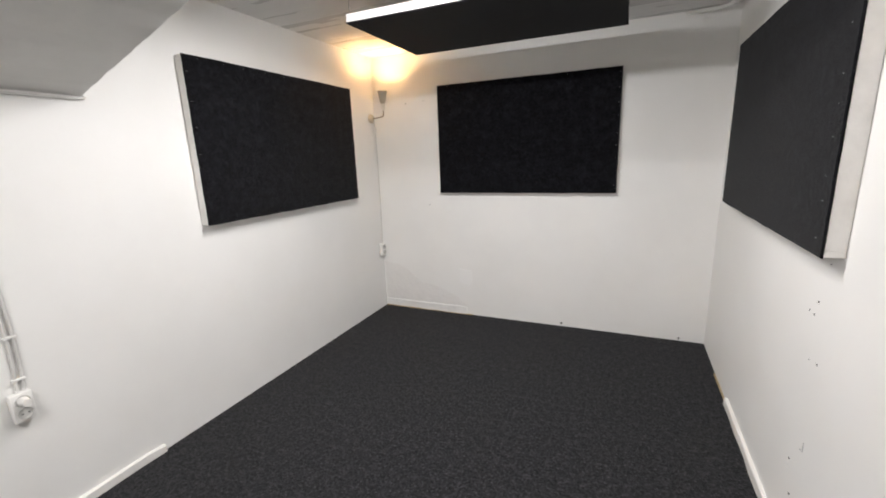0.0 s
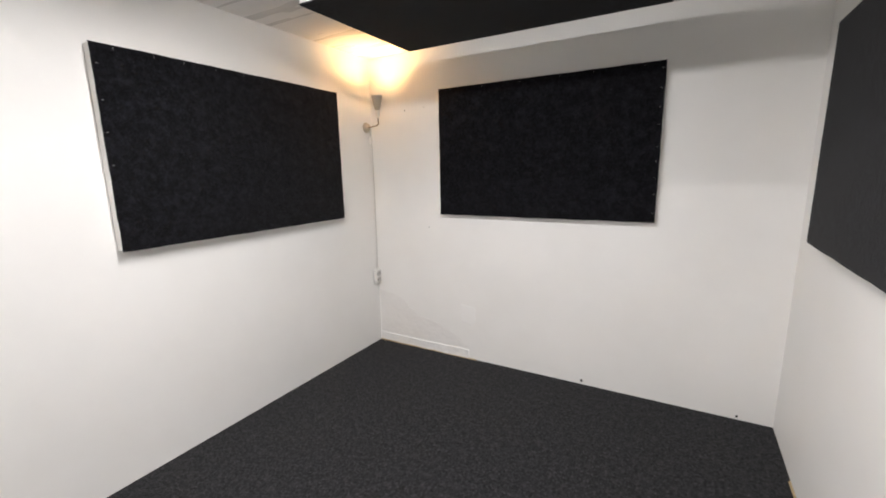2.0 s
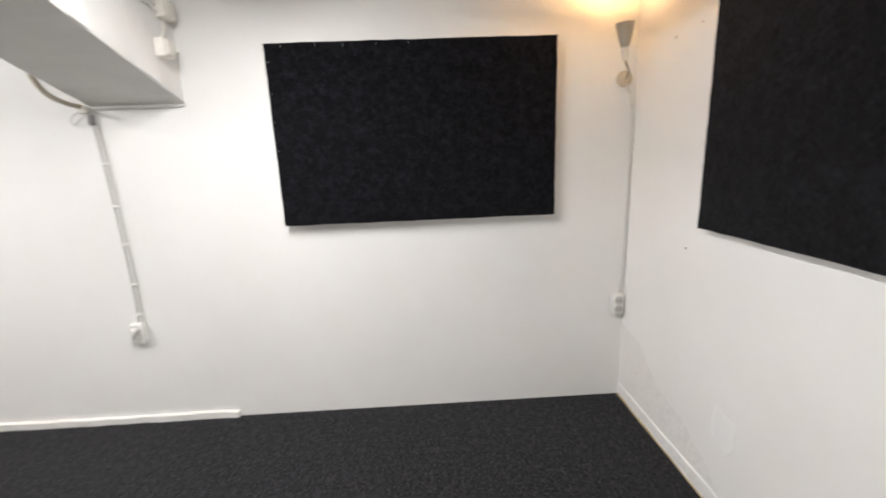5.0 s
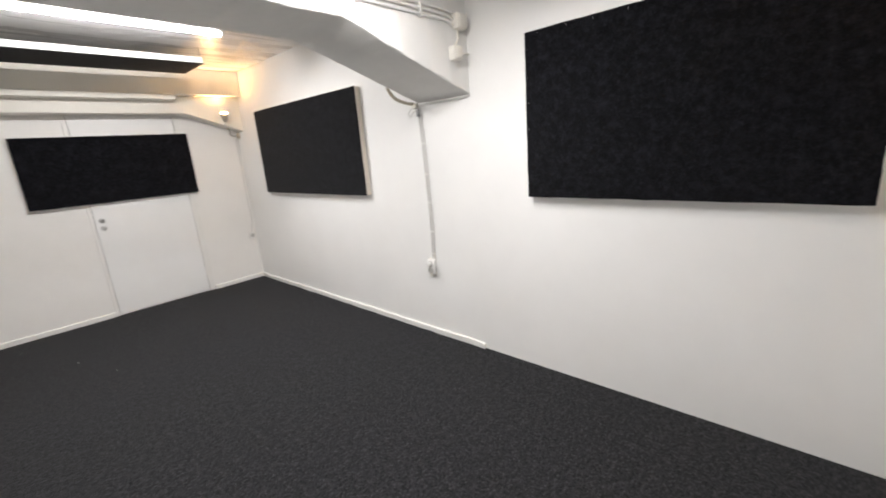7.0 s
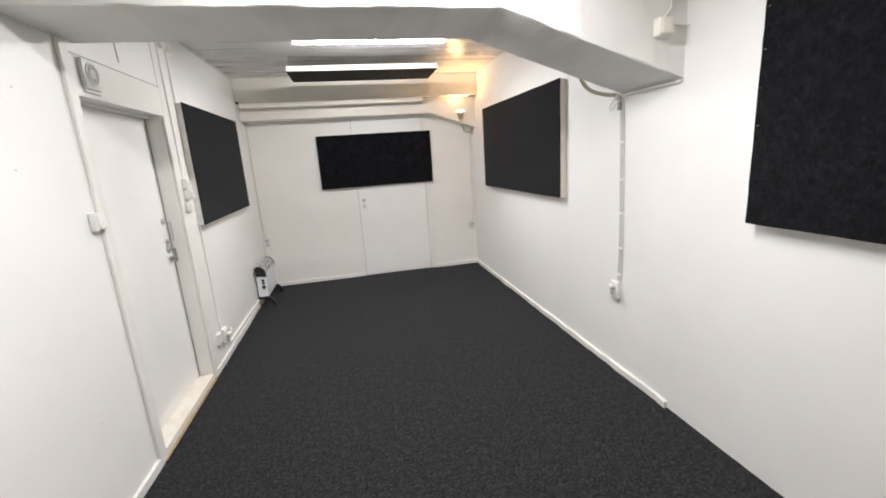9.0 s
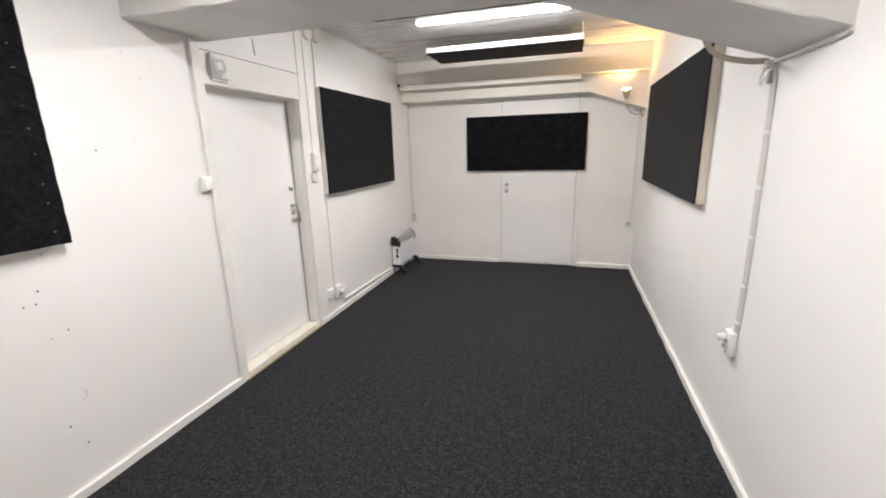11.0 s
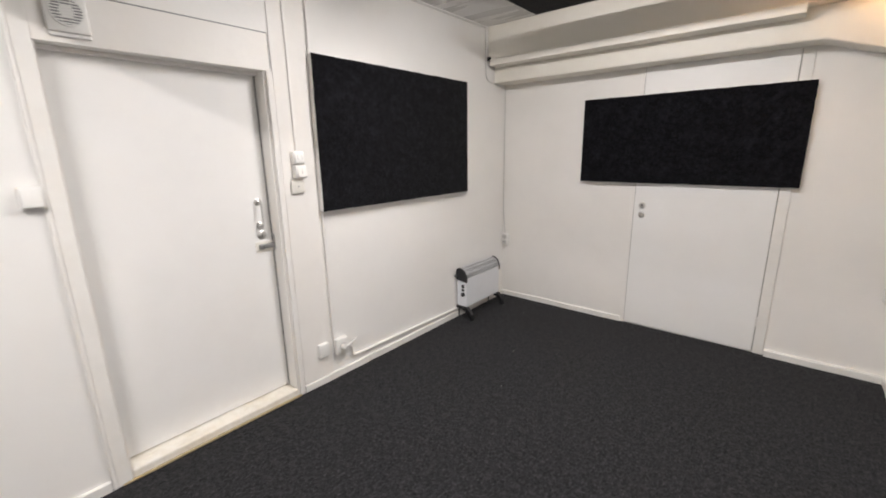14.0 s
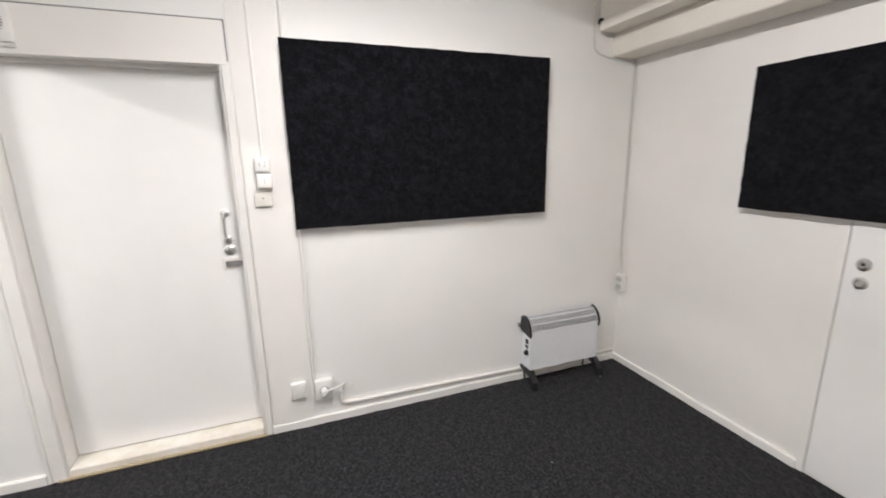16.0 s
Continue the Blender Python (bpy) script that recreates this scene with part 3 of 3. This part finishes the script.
for k, dy in enumerate((-0.011, 0.011)):
    part("cable", tube(bmesh.new(), [(0.006, dy - 0.022, 1.728), (0.006, dy - 0.010, 1.62), (0.006, dy + 0.004, 1.25), (0.006, dy + 0.012, 0.86), (0.006, dy + 0.004, 0.64), (0.012, dy - 0.006, 0.618)], 0.0065), CABLE, runs, smooth=True)
for dy, z in ((-0.004, 1.48), (0.003, 1.262), (0.008, 1.058), (0.012, 0.838), (0.003, 0.665)):
    part("clip", clip(bmesh.new(), 0.004, dy, z, 0.022), PLASTIC, runs)
junction = thing("junction_box", (XL, 0.612, 1.742), "small old beige junction piece below the beam", "junction box")
part("body", boxed(0.0005, 0.035, -0.022, 0.022, -0.018, 0.014, bevel=0.005), IVORY, junction, smooth=True)
part("connector", boxed(0.001, 0.024, 0.008, 0.034, -0.075, -0.026, bevel=0.004), GREY, junction, "grey inline connector", smooth=True)
part("loop", tube(bmesh.new(), [(0.014, 0.0, -0.012), (0.016, -0.045, -0.018), (0.016, -0.075, -0.05), (0.016, -0.062, -0.072), (0.016, -0.03, -0.045), (0.014, 0.018, -0.03)], 0.0025), CABLE, junction, smooth=True)
cable("thick_cable", [(XL + 0.020, 0.605, 1.755), (-2.03, 0.602, 1.760), (-1.93, 0.600, 1.790), (-1.872, 0.602, 1.86), (-1.858, 0.606, 1.98), (-1.855, 0.606, 2.2), (-1.855, 0.606, 2.425)], 0.0115, OLD_CABLE, "thick beige cable curving up the beam's side")
cable("beam_cable", [(XL + 0.008, 0.60, 1.747), (XL + 0.007, 0.8, 1.742), (XL + 0.007, 1.05, 1.744), (XL + 0.006, 1.094, 1.752)], 0.006, CABLE, "white painted cable under the beam's end")
cable("lamp_cord", [(XL + 0.03, 3.318, 1.775), (XL + 0.022, 3.345, 1.70), (XL + 0.012, 3.364, 1.60), (XL + 0.010, 3.366, 1.2), (XL + 0.010, 3.362, 0.8), (XL + 0.014, 3.345, 0.648)], 0.0042, CABLE, "thin white lamp cord running down the corner")
cord = thing("cord_switch", (XL + 0.022, 3.338, 1.70), "small white switch hanging on the lamp cord", "switch")
part("body", boxed(-0.010, 0.012, -0.011, 0.011, -0.028, 0.028, bevel=0.006), PLASTIC, cord, smooth=True)
cable("lamp_cord", [(XL + 0.03, -2.43, 1.74), (XL + 0.04, -2.445, 1.66), (XL + 0.030, -2.458, 1.50), (XL + 0.034, -2.460, 1.1), (XL + 0.03, -2.462, 0.75), (XL + 0.05, -2.455, 0.62), (XL + 0.063, -2.45, 0.588)], 0.0042, CABLE, "thin white lamp cord hanging down to the corner socket")
cable("corner_cable", [(XR - 0.007, YN + 0.012, 1.99), (XR - 0.007, YN + 0.012, 1.4), (XR - 0.008, YN + 0.012, 0.9), (XR - 0.03, YN + 0.012, 0.63)], 0.0055, CABLE, "white painted cable down the corner")
cable("soffit_cable", [(XR - 0.006, -2.13, 2.42), (XR - 0.006, -2.14, 2.1), (XR - 0.006, -2.17, 2.012), (XR - 0.006, -2.30, 1.985), (XR - 0.006, YN + 0.02, 1.975)], 0.005, CABLE, "white painted cable bent round the soffit's end")
cable("ceiling_cable", [(XR - 0.006, 0.60, Z_REAR - 0.03), (XR - 0.007, -0.6, Z_REAR - 0.015), (XR - 0.006, -1.4, Z_REAR - 0.018), (XR - 0.007, -2.13, Z_REAR - 0.02)], 0.006, CABLE, "white painted cable along the ceiling edge")

# boxes and pipes on the beam
for x, z, w, h, label in ((-2.031, 2.152, 0.086, 0.085, "ivory junction box on the beam beside the pipes"), (-1.979, 1.975, 0.072, 0.080, "ivory junction box low on the beam")):
    jb = thing("junction_box", (x, BEAM_Y1 + 0.001, z), label, "junction box", "junction boxes on the beam")
    part("housing", boxed(-w / 2, w / 2, 0.001, 0.05, -h / 2, h / 2, bevel=0.008), IVORY, jb, smooth=True)
    part("lid", boxed(-w / 2 + 0.008, w / 2 - 0.008, 0.0505, 0.058, -h / 2 + 0.008, h / 2 - 0.008, bevel=0.003), IVORY, jb, smooth=True)
    part("gland", disc(bmesh.new(), pose(-w / 2 - 0.03, 0.025, 0, 0, 90, 0), 0.009, 0.031, 12), IVORY, jb, smooth=True)
pipes = thing("pipe_bundle", (0, BEAM_Y1, 0), "three white painted conduits clipped along the beam", "pipes")
for k, z in enumerate((2.150, 2.176, 2.202)):
    part("pipe", tube(bmesh.new(), [(-2.0, 0.012, z - 0.03 + 0.012 * k), (-1.94, 0.012, z - 0.004), (-1.88, 0.012, z), (-1.2, 0.012, z), (-0.4, 0.012, z), (XR - 0.01, 0.012, z)], 0.0085), BEAM, pipes, smooth=True)
for x in (-1.72, -1.30, -0.6, 0.1):
    part("saddle", boxed(x - 0.008, x + 0.008, 0.0005, 0.024, 2.134, 2.216, bevel=0.002), BEAM, pipes)
cable("box_stub", [(-2.012, BEAM_Y1 + 0.016, 1.985), (-2.07, BEAM_Y1 + 0.012, 1.987), (XL + 0.001, BEAM_Y1 + 0.012, 1.987)], 0.005, IVORY, "short white cable from a box into the wall")
cable("box_cable", [(-2.02, BEAM_Y1 + 0.018, 2.105), (-2.026, BEAM_Y1 + 0.012, 2.06), (-1.99, BEAM_Y1 + 0.014, 2.018)], 0.006, IVORY, "short white cable between two boxes")
bundle = thing("corner_pipe", (XR - 0.06, YF - 0.035, Z_FRONT), "white painted pipe bend at the ceiling corner", "pipe")
part("pipe", tube(bmesh.new(), [(0.05, -0.6, -0.025), (0.04, -0.25, -0.02), (0.0, -0.06, -0.02), (-0.10, 0.0, -0.016), (-0.22, 0.022, -0.012)], 0.012), BEAM, bundle, smooth=True)


# right wall fittings
def rocker(place, w, h, d, label, material=PLASTIC, lines=1):
    s = thing("light_switch", place, label, "switch", "surface switches")
    part("housing", boxed(-w / 2, w / 2, -h / 2, h / 2, 0.0005, d, bevel=0.005), material, s, smooth=True)
    m = Matrix.Translation((0, 0, d)) @ pose(0, 0, 0, -7)
    bm = bmesh.new()
    box(bm, -w * 0.4, w * 0.4, -h * 0.42, h * 0.40, -0.002, 0.008, bevel=0.003)
    bm.transform(m)
    part("rocker", bm, material, s, smooth=True)
    for k in range(lines):
        x = (k - (lines - 1) / 2) * w * 0.34
        bm = boxed(x - 0.0012, x + 0.0012, -h * 0.16, h * 0.2, 0.008, 0.0088)
        bm.transform(m)
        part("mark", bm, GREY, s)
    return s


rocker(at(FACE_R, XR, 0.785, 1.290), 0.070, 0.082, 0.030, "white surface light switch beside the door frame", lines=0)
rocker(at(FACE_R, XR - 0.006, -0.288, 1.405), 0.066, 0.070, 0.032, "white double rocker switch beside the door", lines=2)
rocker(at(FACE_R, XR - 0.006, -0.292, 1.330), 0.066, 0.070, 0.040, "white single rocker switch below another switch")
blank = thing("blank_box", at(FACE_R, XR - 0.006, -0.277, 1.247), "ivory blanked wall box with a centre screw", "wall box")
part("housing", boxed(-0.040, 0.040, -0.036, 0.036, 0.0005, 0.020, bevel=0.009), IVORY, blank, smooth=True)
part("screw", disc(bmesh.new(), pose(0, 0.004, 0.0202), 0.004, 0.001, 10), GREY, blank)
low = thing("cable_outlet", at(FACE_R, XR, -0.345, 0.228), "white flared cable outlet low on the wall", "wall box")
bm = bmesh.new()
box(bm, -0.034, 0.034, -0.044, 0.044, 0.0005, 0.030, bevel=0.006)
for v in bm.verts:
    v.co.x *= 0.74 + 0.36 * abs(v.co.y) / 0.044
part("housing", bm, PLASTIC, low, smooth=True)
# Grey strip painted as the shadow under the outlet's foot.
part("bottom_strip", boxed(-0.03, 0.03, -0.048, -0.0445, 0.0005, 0.02), GREY, low)

for y, z0 in ((-0.289, 1.442), (-0.425, 0.262)):
    cable("conduit", [(XR - 0.009, y, 2.31), (XR - 0.009, y, z0)], 0.0065, BOARD, "white painted conduit running down the wall", curved=False)
for y, r in ((-0.352, 0.058), (-0.478, 0.050)):
    rb = thing("round_box", at(FACE_R, XR, y, 2.338), "round white painted junction box near the ceiling", "junction box", "round junction boxes")
    part("housing", lathe(bmesh.new(), Matrix.Identity(4), [(r, 0.0005), (r, 0.022), (r - 0.006, 0.030), (0.0, 0.031)]), BOARD, rb, smooth=True)
    part("rim", lathe(bmesh.new(), Matrix.Identity(4), [(r + 0.003, 0.0005), (r + 0.003, 0.012), (r + 0.0005, 0.014)]), IVORY, rb, smooth=True)
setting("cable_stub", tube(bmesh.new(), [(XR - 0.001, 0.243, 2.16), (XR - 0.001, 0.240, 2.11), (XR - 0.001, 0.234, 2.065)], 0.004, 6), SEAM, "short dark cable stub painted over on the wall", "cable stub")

fan = thing("extractor_fan", at(FACE_R, XR - 0.010, 0.578, 1.936), "small square white extractor fan with a round slatted grille", "fan")
part("housing", boxed(-0.062, 0.062, -0.066, 0.068, 0.0005, 0.020, bevel=0.007), PLASTIC, fan, smooth=True)
part("bottom_strip", boxed(-0.058, 0.062, -0.080, -0.0665, 0.0005, 0.012, bevel=0.003), PLASTIC, fan)
# Flat grey disc; the duct's shade is in its colour.
part("recess", disc(bmesh.new(), pose(0, 0.004, 0.0201), 0.046, 0.0012, 32), GREY, fan, "grey disc with the duct's shade in its colour")
part("grille_ring", lathe(bmesh.new(), pose(0, 0.004, 0.020), [(0.050, 0.0), (0.050, 0.005), (0.045, 0.005), (0.045, 0.001)], 32), PLASTIC, fan, smooth=True)
part("grille_hub", disc(bmesh.new(), pose(0, 0.004, 0.0214), 0.022, 0.002, 24), PLASTIC, fan)
for k in range(9):
    h = -0.040 + 0.010 * k
    w = math.sqrt(0.0455 ** 2 - h * h)
    part("grille_slat", boxed(-w, w, 0.004 + h - 0.0022, 0.004 + h + 0.0022, 0.0236, 0.0256), PLASTIC, fan)
for x in (-0.016, 0.016):
    part("grille_bar", boxed(x - 0.0014, x + 0.0014, -0.037, 0.045, 0.0257, 0.0268), PLASTIC, fan)

# pipe along the skirting
cable("floor_pipe", [(XR - 0.013, -0.563, 0.178), (XR - 0.013, -0.566, 0.130), (XR - 0.013, -0.60, 0.099), (XR - 0.013, -0.9, 0.094), (XR - 0.013, -1.5, 0.082), (XR - 0.013, -2.1, 0.075), (XR - 0.013, YN + 0.03, 0.075)], 0.0105, BOARD, "white painted pipe running just above the baseboard")

cable("plug_cord", [(XR - 0.060, -0.478, 0.214), (XR - 0.056, -0.53, 0.222), (XR - 0.036, -0.578, 0.226), (XR - 0.016, -0.572, 0.205), (XR - 0.013, -0.563, 0.178)], 0.0055, PLASTIC, "short white cord from a plug into the pipe")

# screw holes and dents in the right wall
for y, z, r in ((1.119, 1.912, 5), (1.048, 1.809, 5), (1.135, 1.521, 4), (1.314, 1.482, 7), (1.641, 0.946, 8), (1.696, 0.899, 6), (1.657, 0.897, 7), (1.576, 0.753, 7),
                (1.656, 0.341, 8), (1.609, 0.229, 8), (1.584, 0.43, 5), (1.069, 0.478, 4), (1.639, 0.742, 4), (1.60, 1.085, 5)):
    bm = bmesh.new()
    disc(bm, pose(XR + bent(y), y, z) @ TO_RIGHT, r / 2000, 0.0015, 9)
    part("screw_hole", bm, GREY if r < 6 else DARK, wall_right, "dark screw hole")
for y, z in ((1.665, 0.318), (1.662, 0.29), (1.302, 0.485), (1.318, 1.478)):
    bm = bmesh.new()
    disc(bm, pose(XR + bent(y), y, z) @ TO_RIGHT, 0.009, 0.0012, 9, 0.006)
    part("filler_spot", bm, FILLER, wall_right, "spot of white filler")
part("scratch", boxed(XR + bent(1.57) - 0.0008, XR + bent(1.57) + 0.002, 1.569, 1.5705, 0.432, 0.468), GREY, wall_right, "thin grey scratch")
wall_far = bpy.data.objects["wall_far"]
for x, z, r in ((-0.409, 0.026, 9), (0.465, 0.02, 7), (-1.794, 1.91, 5), (-1.62, 1.92, 3), (-1.60, 1.02, 4), (-1.93, 0.242, 3)):
    bm = bmesh.new()
    disc(bm, pose(x, YF, z, 90), r / 1000, 0.0015, 9)
    part("screw_hole", bm, GREY if r < 6 else DARK, wall_far, "dark screw hole")

# ---- heater ----
heater = thing("convector_heater", (0.535, -1.957, 0), "white convector heater with black ends standing by the wall", "heater")
HL, HD, HB, HS, HT = 0.25, 0.050, 0.112, 0.358, 0.446


def hood(k, grow=0.0):
    """The hood's outline: a quarter round over the front, then a short straight back."""
    if k < 0.8:
        a = math.pi / 2 * k / 0.8
        return 0.028 - (HD + 0.028 + grow) * math.cos(a), HS + (HT - HS + grow) * math.sin(a)
    f = (k - 0.8) / 0.2
    return 0.028 + (HD - 0.028 + grow) * min(1.0, 2 * f), HT + grow - (HT - HS + grow) * f * f


body = bmesh.new()
extrude_profile(body, [(-HD, HB), (HD, HB), (HD, HS), (-HD, HS)], -HL, HL)
part("body", body, ENAMEL, heater, "white enamelled sheet body")
inner = bmesh.new()
extrude_profile(inner, [(x * 0.93, HS + (z - HS) * 0.93) for x, z in (hood(i / 14) for i in range(15))], -HL + 0.002, HL - 0.002, 1)
part("interior", inner, DARK, heater, "dark inside behind the grille")
# grille: curved bars with slots between
for i in range(28):
    y = -HL + 0.006 + (2 * HL - 0.012) * i / 27
    bm = bmesh.new()
    ring = []
    for k in range(13):
        x, z = hood(k / 12)
        ring.append([bm.verts.new((x, y - 0.0063, z)), bm.verts.new((x, y + 0.0063, z))])
    for a, b in zip(ring, ring[1:]):
        bm.faces.new((a[0], a[1], b[1], b[0]))
    bmesh.ops.solidify(bm, geom=bm.faces[:], thickness=0.0015)
    part("grille_bar", bm, GRILLE, heater)
for k in (0.03, 0.30, 0.56, 0.80):
    x, z = hood(k, 0.0006)
    part("grille_band", boxed(x - 0.004, x + 0.004, -HL, HL, z - 0.004, z + 0.004, bevel=0.001, segments=1), GRILLE, heater)
for s in (-1, 1):
    cap = bmesh.new()
    prof = [(-HD - 0.004, HS - 0.026), *[hood(i / 20, 0.006) for i in range(20)], (HD + 0.004, HS - 0.008)]
    extrude_profile(cap, prof, s * HL, s * (HL + 0.014))
    part("end_cap", cap, BLACK, heater, "black plastic end cap")
    foot = bmesh.new()
    extrude_profile(foot, [(-0.110, 0.0005), (-0.090, 0.0005), (-0.084, 0.026), (-0.066, 0.052), (-0.036, 0.072), (0.020, 0.086), (0.050, 0.086),
                           (0.062, 0.098), (0.05, HB), (-0.045, HB), (-0.080, 0.084), (-0.102, 0.052)], s * (HL - 0.024), s * (HL + 0.012))
    part("foot", foot, BLACK, heater, "black plastic foot")
    part("rear_leg", boxed(0.046, 0.056, s * (HL - 0.022), s * (HL - 0.014), 0.0005, 0.0865), BLACK, heater)
    part("side_panel", boxed(-HD + 0.001, HD - 0.001, s * HL, s * (HL + 0.006), HB + 0.002, HS - 0.022, bevel=0.001, segments=1), ENAMEL, heater)
for z0, z1 in ((0.279, 0.309), (0.250, 0.270)):
    part("switch", boxed(-0.028, 0.0, HL + 0.0062, HL + 0.012, z0, z1, bevel=0.002), BLACK, heater, "black rocker switch")
part("knob", lathe(bmesh.new(), pose(-0.014, HL + 0.006, 0.219, -90), [(0.019, 0), (0.019, 0.004), (0.014, 0.006), (0.013, 0.018), (0.0, 0.018)], 20), BLACK, heater, "black thermostat knob", smooth=True)
part("bracket", boxed(0.045, 0.066, HL + 0.002, HL + 0.03, 0.37, 0.39, bevel=0.002), STEEL, heater, "steel wall bracket")

# ---- lint on the carpet ----
bm = bmesh.new()
for x, y in ((0.17, -2.134), (-0.126, -1.446), (0.42, -2.2), (-0.3, -1.0)):
    bmesh.ops.create_icosphere(bm, subdivisions=1, radius=0.003, matrix=pose(x, y, 0.002, 0, 0, random.uniform(0, 180)) @ Matrix.Diagonal((1.6, 0.7, 0.5, 1)))
tagged(mesh_object("lint", bm, LINT), "tiny pale lint specks on the carpet", "lint", kind="stuff")
